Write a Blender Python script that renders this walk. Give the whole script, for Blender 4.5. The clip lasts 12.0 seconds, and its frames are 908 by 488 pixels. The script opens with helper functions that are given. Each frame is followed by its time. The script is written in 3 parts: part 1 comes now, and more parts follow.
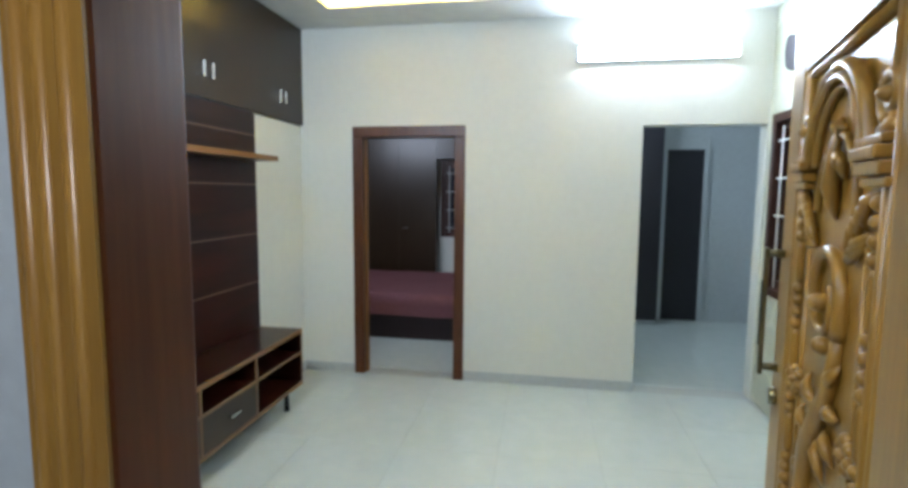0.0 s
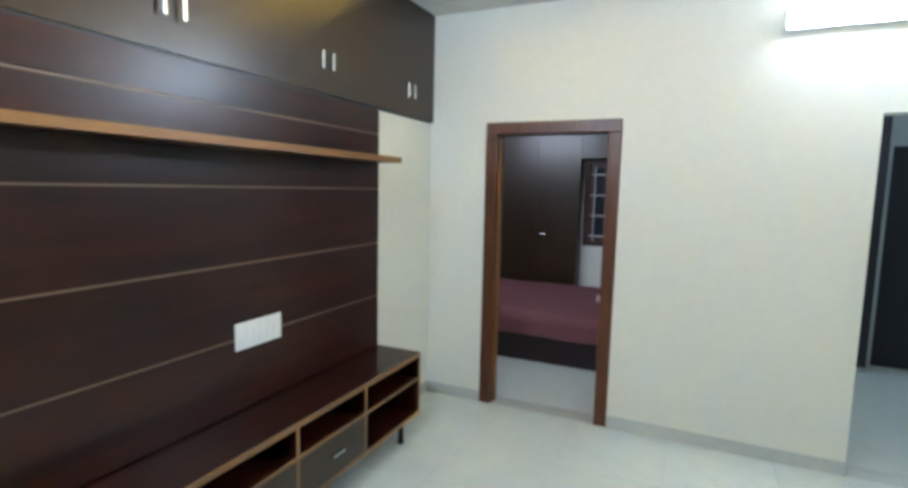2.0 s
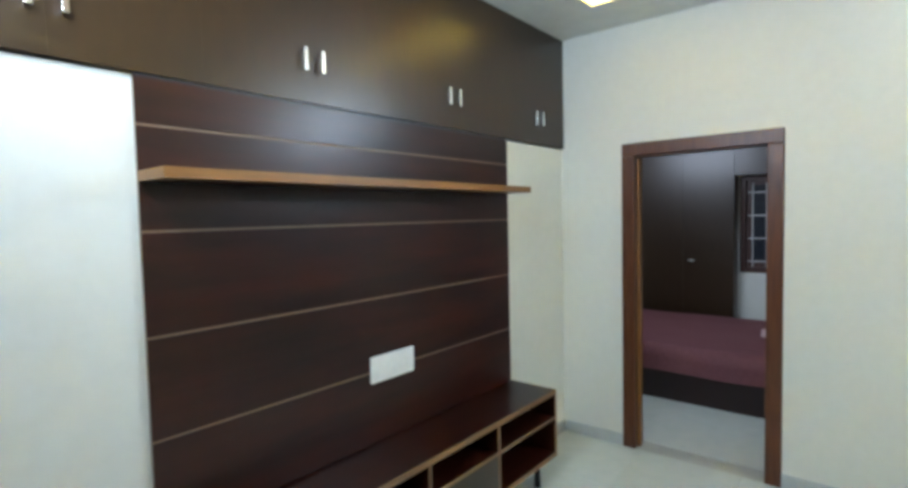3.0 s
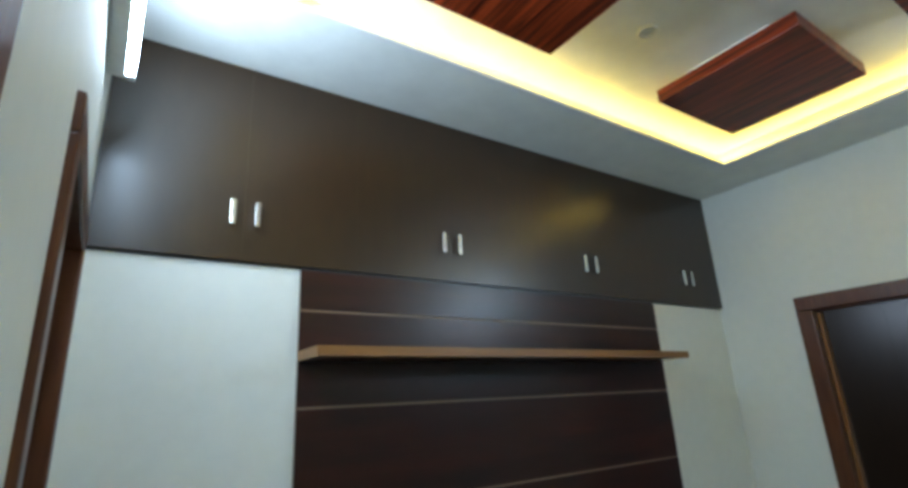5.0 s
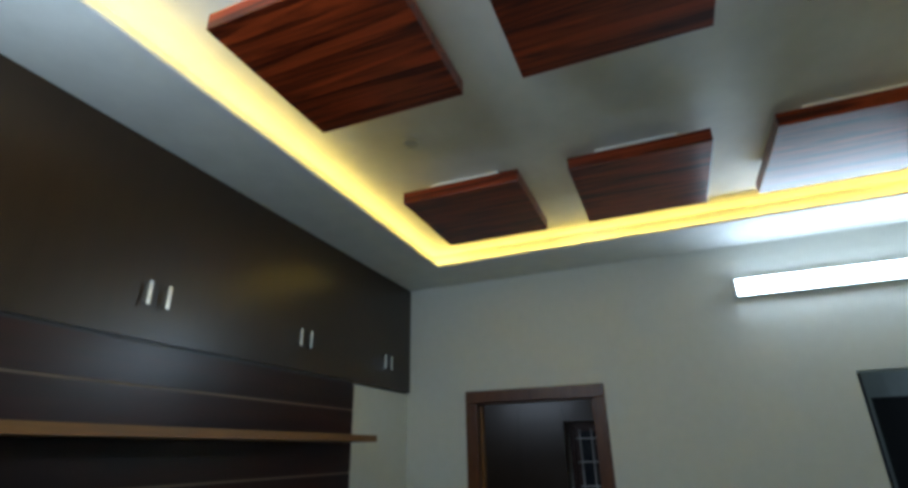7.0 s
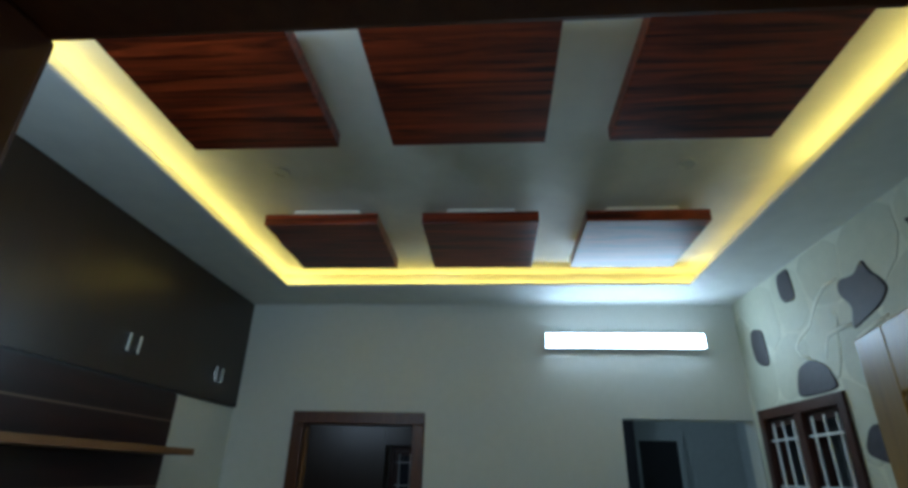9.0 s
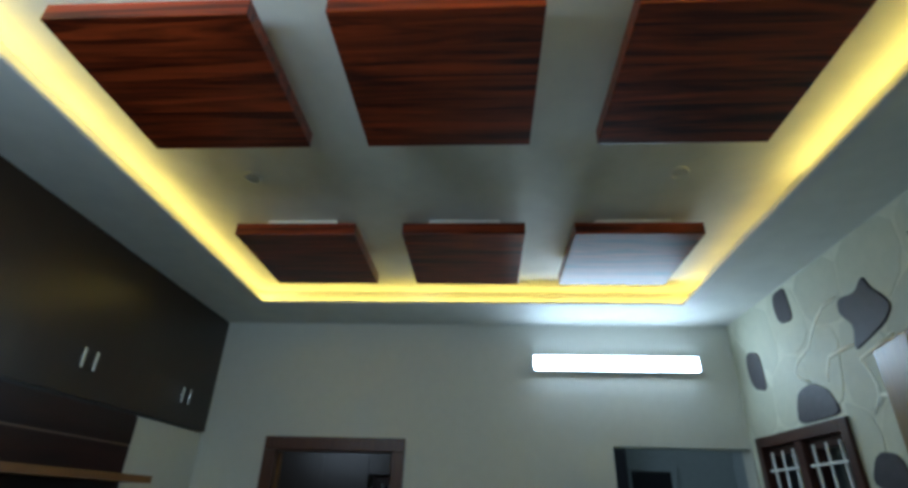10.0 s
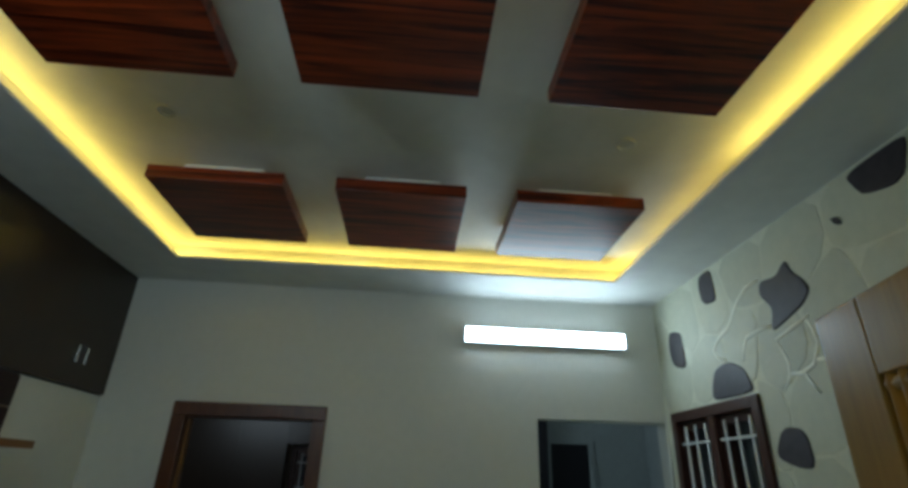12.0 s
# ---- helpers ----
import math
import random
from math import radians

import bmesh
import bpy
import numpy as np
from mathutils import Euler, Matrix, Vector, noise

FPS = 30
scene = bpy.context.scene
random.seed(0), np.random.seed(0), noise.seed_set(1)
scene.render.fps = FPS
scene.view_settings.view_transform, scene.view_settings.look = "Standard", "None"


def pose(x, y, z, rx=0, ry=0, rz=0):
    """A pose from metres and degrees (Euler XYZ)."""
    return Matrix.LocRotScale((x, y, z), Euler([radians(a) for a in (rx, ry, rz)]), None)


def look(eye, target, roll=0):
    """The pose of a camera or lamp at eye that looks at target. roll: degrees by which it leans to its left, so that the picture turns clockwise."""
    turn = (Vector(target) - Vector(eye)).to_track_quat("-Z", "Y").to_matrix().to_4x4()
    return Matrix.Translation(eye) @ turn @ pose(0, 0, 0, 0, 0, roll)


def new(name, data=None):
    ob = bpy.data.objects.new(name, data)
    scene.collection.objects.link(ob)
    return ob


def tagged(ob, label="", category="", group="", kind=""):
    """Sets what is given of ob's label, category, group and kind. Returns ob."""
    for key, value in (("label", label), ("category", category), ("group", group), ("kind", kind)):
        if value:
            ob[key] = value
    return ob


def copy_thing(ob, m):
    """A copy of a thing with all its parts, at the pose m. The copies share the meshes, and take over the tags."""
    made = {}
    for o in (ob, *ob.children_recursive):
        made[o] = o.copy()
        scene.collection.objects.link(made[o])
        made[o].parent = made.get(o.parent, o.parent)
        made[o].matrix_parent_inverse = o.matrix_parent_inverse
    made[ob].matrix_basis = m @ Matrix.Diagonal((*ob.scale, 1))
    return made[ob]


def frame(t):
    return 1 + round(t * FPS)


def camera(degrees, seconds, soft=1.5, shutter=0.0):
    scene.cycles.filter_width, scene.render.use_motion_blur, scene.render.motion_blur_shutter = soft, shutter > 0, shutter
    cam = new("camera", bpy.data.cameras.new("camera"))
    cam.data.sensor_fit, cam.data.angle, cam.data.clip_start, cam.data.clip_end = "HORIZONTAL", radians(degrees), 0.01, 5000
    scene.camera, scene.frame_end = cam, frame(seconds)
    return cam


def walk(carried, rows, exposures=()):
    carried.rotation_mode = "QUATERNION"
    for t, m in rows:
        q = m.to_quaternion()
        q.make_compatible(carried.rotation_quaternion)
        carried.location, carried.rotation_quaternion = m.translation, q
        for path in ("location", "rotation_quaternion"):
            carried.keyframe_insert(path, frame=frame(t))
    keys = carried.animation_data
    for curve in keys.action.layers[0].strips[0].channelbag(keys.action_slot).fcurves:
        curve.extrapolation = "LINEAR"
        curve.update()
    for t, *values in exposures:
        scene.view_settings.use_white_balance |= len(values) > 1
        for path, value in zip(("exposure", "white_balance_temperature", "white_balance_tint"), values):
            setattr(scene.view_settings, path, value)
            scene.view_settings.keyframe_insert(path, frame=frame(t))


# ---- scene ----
PATH = [
    (0, (-4.167, -2.013, 1.564), (-2.205, -1.677, 1.365), 0.5),
    (0.5, (-4.099, -2.055, 1.625), (-2.154, -1.628, 1.44), 1.5),
    (1, (-3.826, -1.928, 1.575), (-1.907, -1.392, 1.394), 0.5),
    (1.5, (-3.712, -1.849, 1.602), (-1.816, -1.244, 1.4), 1.0),
    (2, (-3.581, -1.843, 1.622), (-1.775, -1.012, 1.407), 1.3),
    (2.5, (-3.526, -1.874, 1.636), (-1.843, -0.81, 1.448), 0.4),
    (3, (-3.49, -1.824, 1.631), (-1.953, -0.549, 1.526), -1.3),
    (3.5, (-3.461, -1.839, 1.639), (-2.116, -0.358, 1.657), -2.5),
    (3.7, (-3.442, -1.839, 1.649), (-2.184, -0.286, 1.725), -2.7),
    (5.3, (-3.435, -1.863, 1.593), (-2.352, -0.31, 2.238), -3.6),
    (5.5, (-3.419, -1.835, 1.616), (-2.239, -0.356, 2.266), -3.3),
    (6, (-3.371, -1.839, 1.675), (-2.005, -0.528, 2.32), -2.0),
    (6.5, (-3.395, -1.82, 1.686), (-1.821, -0.803, 2.384), -1.7),
    (7, (-3.536, -1.781, 1.699), (-1.812, -1.095, 2.446), -1.2),
    (7.5, (-3.617, -1.824, 1.71), (-1.833, -1.361, 2.487), -0.7),
    (7.7, (-3.681, -1.834, 1.71), (-1.882, -1.446, 2.497), -0.5),
    (9.3, (-3.803, -1.896, 1.696), (-1.987, -1.769, 2.524), 1.5),
    (9.5, (-3.756, -1.916, 1.698), (-1.948, -1.795, 2.544), 1.6),
    (10, (-3.643, -1.911, 1.694), (-1.864, -1.793, 2.601), 1.7),
    (10.5, (-3.582, -1.906, 1.695), (-1.863, -1.81, 2.713), 1.6),
    (11, (-3.582, -1.9, 1.689), (-1.932, -1.826, 2.818), 1.6),
    (11.5, (-3.593, -1.902, 1.679), (-1.954, -1.873, 2.825), 1.5),
    (12, (-3.503, -1.91, 1.691), (-1.688, -2.038, 2.521), 1.9),
]
EXPOSURES = [(0, 0.9, 5750, 17), (1.0, 1.1, 5750, 17), (2.0, 1.1, 5750, 17), (3.0, 1.0, 5700, 15), (3.7, 0.72, 5650, 14), (5.3, -0.03, 5450, 10), (5.5, -0.1, 5450, 10),
             (6.0, -0.2, 5450, 11), (6.5, -0.55, 5400, 11), (7.5, -1.2, 5850, 10), (9.3, -1.35, 5150, 5), (9.5, -1.35, 5150, 5), (10.5, -1.08, 5600, 9), (11.5, -0.62, 5450, 10), (12.0, -1.5, 5850, 4)]
cam = camera(82.4, 12.0, soft=3.5)
walk(cam, [(t, look(e, a, r)) for t, e, a, r in PATH], EXPOSURES)

# ---- world and light strengths: a flat lit at night by its own lamps
world = bpy.data.worlds.new("night")
scene.world = world
world.use_nodes = True
bg = world.node_tree.nodes["Background"]
bg.inputs[0].default_value, bg.inputs[1].default_value = (0.01, 0.013, 0.022, 1), 0.3
TUBE, COVE, HALL, BEDROOM, PASSAGE = 66.0, 38.0, 46.0, 40.0, 32.0


# ---- materials
def mat(name, base, rough=0.5, metal=0.0, second=None, scale=(1, 1, 1), detail=5.0, bump=0.0, spots=0.0, bands=0.0, coat=0.0, emit=None, glow=0.0, piece=0.0, spec=0.5, wobble=0.0, ramp_at=(0.3, 0.7)):
    """A surface: two tones mixed by stretched grain, a broad stain, fine relief and varied gloss."""
    m = bpy.data.materials.new(name)
    m.use_nodes = True
    nt = m.node_tree
    n, lk = nt.nodes, nt.links
    b = n["Principled BSDF"]
    b.inputs["Roughness"].default_value, b.inputs["Metallic"].default_value = rough, metal
    b.inputs["Base Color"].default_value = (*base, 1)
    b.inputs["Coat Weight"].default_value = coat
    b.inputs["Specular IOR Level"].default_value = spec
    b.inputs["Coat Roughness"].default_value = 0.12
    if emit:
        b.inputs["Emission Color"].default_value, b.inputs["Emission Strength"].default_value = (*emit, 1), glow
        return m
    tc, mp = n.new("ShaderNodeTexCoord"), n.new("ShaderNodeMapping")
    mp.inputs["Scale"].default_value = scale
    lk.new(tc.outputs["Object"], mp.inputs["Vector"])
    info = n.new("ShaderNodeObjectInfo")
    shift = n.new("ShaderNodeVectorMath")
    shift.operation = "ADD"
    mul = n.new("ShaderNodeMath")
    mul.operation = "MULTIPLY"
    mul.inputs[1].default_value = 17.0 if piece else 0.0
    lk.new(info.outputs["Random"], mul.inputs[0])
    lk.new(mp.outputs[0], shift.inputs[0])
    lk.new(mul.outputs[0], shift.inputs[1])
    grain = n.new("ShaderNodeTexNoise")
    grain.inputs["Scale"].default_value, grain.inputs["Detail"].default_value, grain.inputs["Roughness"].default_value = 6.0, detail, 0.6
    grain.inputs["Distortion"].default_value = wobble
    lk.new(shift.outputs[0], grain.inputs["Vector"])
    value = grain.outputs["Fac"]
    if bands:
        wave = n.new("ShaderNodeTexWave")
        wave.bands_direction = "X"
        wave.inputs["Scale"].default_value, wave.inputs["Distortion"].default_value = bands, 9.0
        wave.inputs["Detail"].default_value, wave.inputs["Detail Scale"].default_value = 3.0, 0.7
        lk.new(shift.outputs[0], wave.inputs["Vector"])
        mixv = n.new("ShaderNodeMath")
        mixv.operation = "MULTIPLY_ADD"
        mixv.inputs[1].default_value = 0.55
        half = n.new("ShaderNodeMath")
        half.operation = "MULTIPLY"
        half.inputs[1].default_value = 0.5
        lk.new(value, half.inputs[0])
        lk.new(wave.outputs["Fac"], mixv.inputs[0])
        lk.new(half.outputs[0], mixv.inputs[2])
        value = mixv.outputs[0]
    ramp = n.new("ShaderNodeValToRGB")
    ramp.color_ramp.elements[0].position, ramp.color_ramp.elements[1].position = ramp_at
    second = second or tuple(c * 0.9 for c in base)
    ramp.color_ramp.elements[0].color, ramp.color_ramp.elements[1].color = (*second, 1), (*base, 1)
    lk.new(value, ramp.inputs[0])
    colour = ramp.outputs[0]
    broad = n.new("ShaderNodeTexNoise")
    broad.inputs["Scale"].default_value, broad.inputs["Detail"].default_value = 1.3, 3.0
    lk.new(tc.outputs["Object"], broad.inputs["Vector"])
    if spots:
        mix = n.new("ShaderNodeMix")
        mix.data_type, mix.blend_type = "RGBA", "MULTIPLY"
        fac = n.new("ShaderNodeMath")
        fac.operation = "MULTIPLY"
        fac.inputs[1].default_value = spots
        lk.new(broad.outputs["Fac"], fac.inputs[0])
        lk.new(fac.outputs[0], mix.inputs[0])
        lk.new(colour, mix.inputs[6])
        mix.inputs[7].default_value = (0.72, 0.7, 0.64, 1)
        colour = mix.outputs[2]
    if piece:
        hsv = n.new("ShaderNodeHueSaturation")
        rng = n.new("ShaderNodeMapRange")
        rng.inputs[3].default_value, rng.inputs[4].default_value = 1 - piece, 1 + piece
        lk.new(info.outputs["Random"], rng.inputs[0])
        lk.new(rng.outputs[0], hsv.inputs["Value"])
        lk.new(colour, hsv.inputs["Color"])
        colour = hsv.outputs[0]
    lk.new(colour, b.inputs["Base Color"])
    rr = n.new("ShaderNodeMapRange")
    rr.inputs[3].default_value, rr.inputs[4].default_value = max(0.02, rough * 0.93), min(1, rough * 1.08)
    lk.new(broad.outputs["Fac"], rr.inputs[0])
    lk.new(rr.outputs[0], b.inputs["Roughness"])
    if bump:
        bp = n.new("ShaderNodeBump")
        bp.inputs["Strength"].default_value, bp.inputs["Distance"].default_value = bump, 0.004
        lk.new(value, bp.inputs["Height"])
        lk.new(bp.outputs[0], b.inputs["Normal"])
    return m


M_WALL = mat("wall_paint", (0.74, 0.74, 0.68), 0.55, second=(0.71, 0.71, 0.645), scale=(3, 3, 3), bump=0.06, spots=0.18)
M_CEIL = mat("ceiling_paint", (0.78, 0.78, 0.74), 0.6, scale=(1.2, 1.2, 1.2), bump=0.02, spots=0.18)
M_OUT = mat("corridor_paint", (0.50, 0.57, 0.62), 0.6, scale=(5, 5, 5), bump=0.2, spots=0.15)
M_TILE = mat("floor_tile_glaze", (0.60, 0.64, 0.60), 0.12, second=(0.55, 0.60, 0.56), scale=(1.5, 1.5, 1.5), spots=0.15, piece=0.02)
M_GROUT = mat("tile_joint", (0.42, 0.43, 0.40), 0.8, scale=(9, 9, 9))
M_WENGE = mat("dark_walnut_laminate", (0.041, 0.0074, 0.0031), 0.30, spec=0.40, second=(0.0105, 0.0026, 0.0015), scale=(0.22, 6, 1.8), detail=5, spots=0.9, piece=0.12)
M_LOFT = mat("brown_loft_laminate", (0.033, 0.0175, 0.0066), 0.30, spec=0.5, second=(0.026, 0.0138, 0.0054), scale=(3, 3, 1))
M_EDGE = mat("oak_edge_band", (0.26, 0.115, 0.022), 0.4, second=(0.18, 0.08, 0.021), scale=(1, 8, 8), bump=0.1)
M_INLAY = mat("tan_groove_strip", (0.21, 0.14, 0.09), 0.5, scale=(1, 8, 8))
M_FRAME = mat("red_brown_door_frame_wood", (0.125, 0.045, 0.018), 0.35, spec=0.35, second=(0.070, 0.024, 0.010), scale=(9, 9, 0.7), detail=7, bump=0.15)
M_JAMB = mat("varnished_red_teak", (0.13, 0.040, 0.012), 0.4, second=(0.09, 0.027, 0.008), scale=(9, 9, 0.6), detail=7, bump=0.12, spec=0.25)
M_STRIP = mat("oak_stand_edge", (0.21, 0.115, 0.05), 0.4, second=(0.16, 0.085, 0.035), scale=(1, 8, 8))
M_TEAK = mat("varnished_teak", (0.36, 0.20, 0.030), 0.31, second=(0.27, 0.14, 0.020), scale=(10, 10, 0.6), detail=7, bump=0.12, spots=0.35)
M_BLOCK = mat("red_striped_veneer", (0.30, 0.044, 0.008), 0.32, second=(0.034, 0.0046, 0.0018), scale=(3.9, 0.2, 3.9), detail=4, spec=0.34, piece=0.12, wobble=1.6, ramp_at=(0.37, 0.68))
M_PLASTIC = mat("white_plastic", (0.8, 0.82, 0.82), 0.3, scale=(5, 5, 5))
M_CHROME = mat("polished_steel", (0.66, 0.66, 0.63), 0.24, 1.0, scale=(5, 5, 5))
M_BRASS = mat("aged_brass", (0.30, 0.26, 0.15), 0.3, 1.0, second=(0.16, 0.15, 0.09), scale=(4, 4, 4))
M_BLACKM = mat("black_metal_inlay", (0.012, 0.013, 0.012), 0.25, 0.3, scale=(4, 4, 4))
M_STONE = mat("cream_painted_stone", (0.57, 0.57, 0.44), 0.6, second=(0.51, 0.52, 0.40), scale=(3, 3, 3), detail=6, bump=0.5, piece=0.06)
M_JOINT = mat("pale_stone_joint", (0.67, 0.67, 0.53), 0.7, scale=(6, 6, 6), bump=0.2)
M_POINT = mat("white_mortar", (0.90, 0.90, 0.76), 0.7, scale=(6, 6, 6))
M_SLATE = mat("purple_brown_stone", (0.036, 0.025, 0.032), 0.55, second=(0.018, 0.013, 0.018), scale=(4, 4, 4), detail=6, bump=0.6, piece=0.15)
M_SHEET = mat("plum_bedspread_cotton", (0.19, 0.068, 0.076), 0.8, second=(0.145, 0.05, 0.056), scale=(6, 6, 6), bump=0.5, spots=0.2)
M_PILLOW = mat("pale_pink_cotton", (0.62, 0.47, 0.48), 0.85, second=(0.56, 0.42, 0.43), scale=(5, 5, 5), bump=0.3)
M_BEDBOX = mat("dark_bed_wood", (0.018, 0.006, 0.006), 0.4, scale=(0.6, 6, 6))
M_GRILLE = mat("white_enamelled_bar", (0.75, 0.75, 0.72), 0.35, scale=(6, 6, 6))
# near-black tone for the passage door, and for painted shade
M_DARK = mat("dark_door_and_shade_tone", (0.016, 0.014, 0.018), 0.4, scale=(3, 3, 3))
# grey tone: passage plaster with its shade in the colour; skirting takes it too
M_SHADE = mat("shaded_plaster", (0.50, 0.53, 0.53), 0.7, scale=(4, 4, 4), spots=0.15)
M_TUBE = mat("lit_tube", (1, 1, 1), emit=(0.77, 0.92, 1.0), glow=TUBE)
M_LED = mat("lit_cove_led", (1, 0.8, 0.3), emit=(1.0, 0.70, 0.12), glow=COVE)
M_LED_WORN = mat("worn_cove_led", (1, 0.8, 0.3), emit=(1.0, 0.64, 0.06), glow=COVE * 0.3)
M_HALL = mat("lit_hall_lamp", (1, 1, 1), emit=(1.0, 0.93, 0.82), glow=HALL)
M_BEDTUBE = mat("lit_bedroom_tube", (1, 1, 1), emit=(0.86, 0.94, 1.0), glow=BEDROOM)
M_PASSTUBE = mat("lit_passage_fill", (1, 1, 1), emit=(0.75, 0.92, 1.0), glow=PASSAGE)
M_WINWOOD = mat("dark_window_timber", (0.060, 0.022, 0.014), 0.4, second=(0.04, 0.014, 0.009), scale=(9, 9, 0.8), detail=6, bump=0.1, spec=0.35)
glass = bpy.data.materials.new("window_glass")
glass.use_nodes = True
gb = glass.node_tree.nodes["Principled BSDF"]
gb.inputs["Transmission Weight"].default_value, gb.inputs["Roughness"].default_value, gb.inputs["Base Color"].default_value = 1.0, 0.02, (0.85, 0.92, 0.9, 1)
M_GLASS = glass


# ---- builders
def box(bm, x0, x1, y0, y1, z0, z1, bevel=0.0):
    vs = [bm.verts.new((x, y, z)) for x in (x0, x1) for y in (y0, y1) for z in (z0, z1)]
    fs = [bm.faces.new([vs[i] for i in q]) for q in ((0, 1, 3, 2), (4, 6, 7, 5), (0, 4, 5, 1), (2, 3, 7, 6), (0, 2, 6, 4), (1, 5, 7, 3))]
    if bevel:
        bmesh.ops.bevel(bm, geom=list({e for f in fs for e in f.edges}), offset=bevel, segments=2, affect="EDGES", profile=0.6)
    return bm


def boxes(*items, bevel=0.0):
    bm = bmesh.new()
    for it in items:
        box(bm, *it, bevel=bevel)
    return bm


def part(name, bm, material, parent=None, label="", smooth=False):
    me = bpy.data.meshes.new(name)
    bmesh.ops.recalc_face_normals(bm, faces=bm.faces)
    for f in bm.faces:
        f.smooth = smooth
    bm.to_mesh(me)
    bm.free()
    me.materials.append(material)
    ob = new(name, me)
    if parent:
        ob.parent = parent
    if label:
        ob["label"] = label
    return ob


def share(name, mesh, parent, x=0, y=0, z=0, rz=0):
    ob = new(name, mesh)
    ob.parent = parent
    ob.matrix_basis = pose(x, y, z, 0, 0, rz)
    return ob


def thing(name, x=0, y=0, z=0, rz=0, **tags):
    ob = new(name)
    ob.matrix_basis = pose(x, y, z, 0, 0, rz)
    ob.empty_display_size = 0.1
    return tagged(ob, **tags)


def prism(bm, pts, depth, place, inset=0.0):
    """An outline in (a, b), raised by depth; place(a, b, h) gives the point. inset narrows the front face."""
    c = (sum(p[0] for p in pts) / len(pts), sum(p[1] for p in pts) / len(pts))
    back = [bm.verts.new(place(a, b, 0)) for a, b in pts]
    k = 1 - inset
    front = [bm.verts.new(place(c[0] + (a - c[0]) * k, c[1] + (b - c[1]) * k, depth)) for a, b in pts]
    bm.faces.new(front)
    for i in range(len(pts)):
        j = (i + 1) % len(pts)
        bm.faces.new((back[i], back[j], front[j], front[i]))
    return bm


def sweep(bm, path, radii, seg=8, flat=1.0, place=None):
    """A tube through path points (a, b, h), its cross-section flattened in h."""
    rings = []
    for i, p in enumerate(path):
        q0, q1 = path[max(0, i - 1)], path[min(len(path) - 1, i + 1)]
        d = Vector((q1[0] - q0[0], q1[1] - q0[1], 0)).normalized()
        side = Vector((-d.y, d.x, 0))
        r = radii[i] if isinstance(radii, (list, tuple)) else radii
        ring = []
        for k in range(seg):
            a = 2 * math.pi * k / seg
            w = Vector(p) + side * (math.cos(a) * r) + Vector((0, 0, math.sin(a) * r * flat))
            ring.append(bm.verts.new(place(*w) if place else w))
        rings.append(ring)
    for r0, r1 in zip(rings, rings[1:]):
        for k in range(seg):
            bm.faces.new((r0[k], r0[(k + 1) % seg], r1[(k + 1) % seg], r1[k]))
    bm.faces.new(rings[0])
    bm.faces.new(rings[-1])
    return bm


def blob(bm, a, b, h, ra, rb, rh, place, seg=10, rings=6):
    """A rounded boss."""
    rows = []
    for i in range(1, rings):
        t = math.pi * i / rings
        rows.append([bm.verts.new(place(a + ra * math.sin(t) * math.cos(2 * math.pi * k / seg), b + rb * math.cos(t), h + rh * math.sin(t) * math.sin(2 * math.pi * k / seg))) for k in range(seg)])
    top, bot = bm.verts.new(place(a, b + rb, h)), bm.verts.new(place(a, b - rb, h))
    for k in range(seg):
        j = (k + 1) % seg
        bm.faces.new((top, rows[0][k], rows[0][j]))
        bm.faces.new((bot, rows[-1][j], rows[-1][k]))
        for r0, r1 in zip(rows, rows[1:]):
            bm.faces.new((r0[k], r1[k], r1[j], r0[j]))
    return bm


# ---- the plan: x to the east, y to the north (the TV wall), z up
XW, YS, HC, HT = -3.52, -3.62, 2.89, 3.0      # west wall, south wall, soffit, raised ceiling
T = 0.13                                       # wall thickness
DN, DS, DH = -1.42, -2.595, 2.11              # main doorway in the west wall, rough opening
BN, BS, BH = -0.44, -1.385, 2.095               # bedroom doorway in the east wall
SN, SS, SH = -0.14, -0.93, 2.115               # side doorway in the west wall
PN, PS, PH = -2.742, -3.605, 2.078             # plain opening in the east wall
WX0, WX1, WZ0, WZ1 = -1.005, -0.09, 0.85, 2.13  # window in the south wall


def structure(name, bm, material, label, category):
    return tagged(part(name, bm, material), label=label, category=category, kind="structure")


floor = structure("floor", boxes((XW - T, 0.17, YS - T, 0.17, -0.12, -0.004)), M_GROUT, "pale glossy tiled floor of the living room", "floor")
bed_floor = structure("floor_bedroom", boxes((0.172, 3.2, -2.2, 1.7, -0.12, -0.001)), M_TILE, "pale tiled floor of the bedroom", "floor")
pass_floor = structure("floor_passage", boxes((0.172, 2.6, -4.6, -2.202, -0.12, -0.001)), M_TILE, "pale tiled floor of the passage", "floor")
cor_floor = structure("floor_corridor", boxes((-5.6, XW - T, -4.6, 0.6, -0.12, -0.001)), M_TILE, "tiled floor of the entrance corridor", "floor")
structure("wall_north", boxes((XW, 0, 0.02, 0.17, 0, 2.105), (XW - T, 0.13, 0.44, 0.57, 2.105, 3.1)), M_WALL, "cream-white painted wall behind the TV panel", "wall")
structure("wall_east", boxes((0, T, BN, 0.44, 0, HC), (0, T, BS, BN, BH, HC), (0, T, PN, BS, 0, HC), (0, T, PS, PN, PH, HC), (0, T, YS - T, PS, 0, HC)), M_WALL, "cream-white painted wall with two openings", "wall")
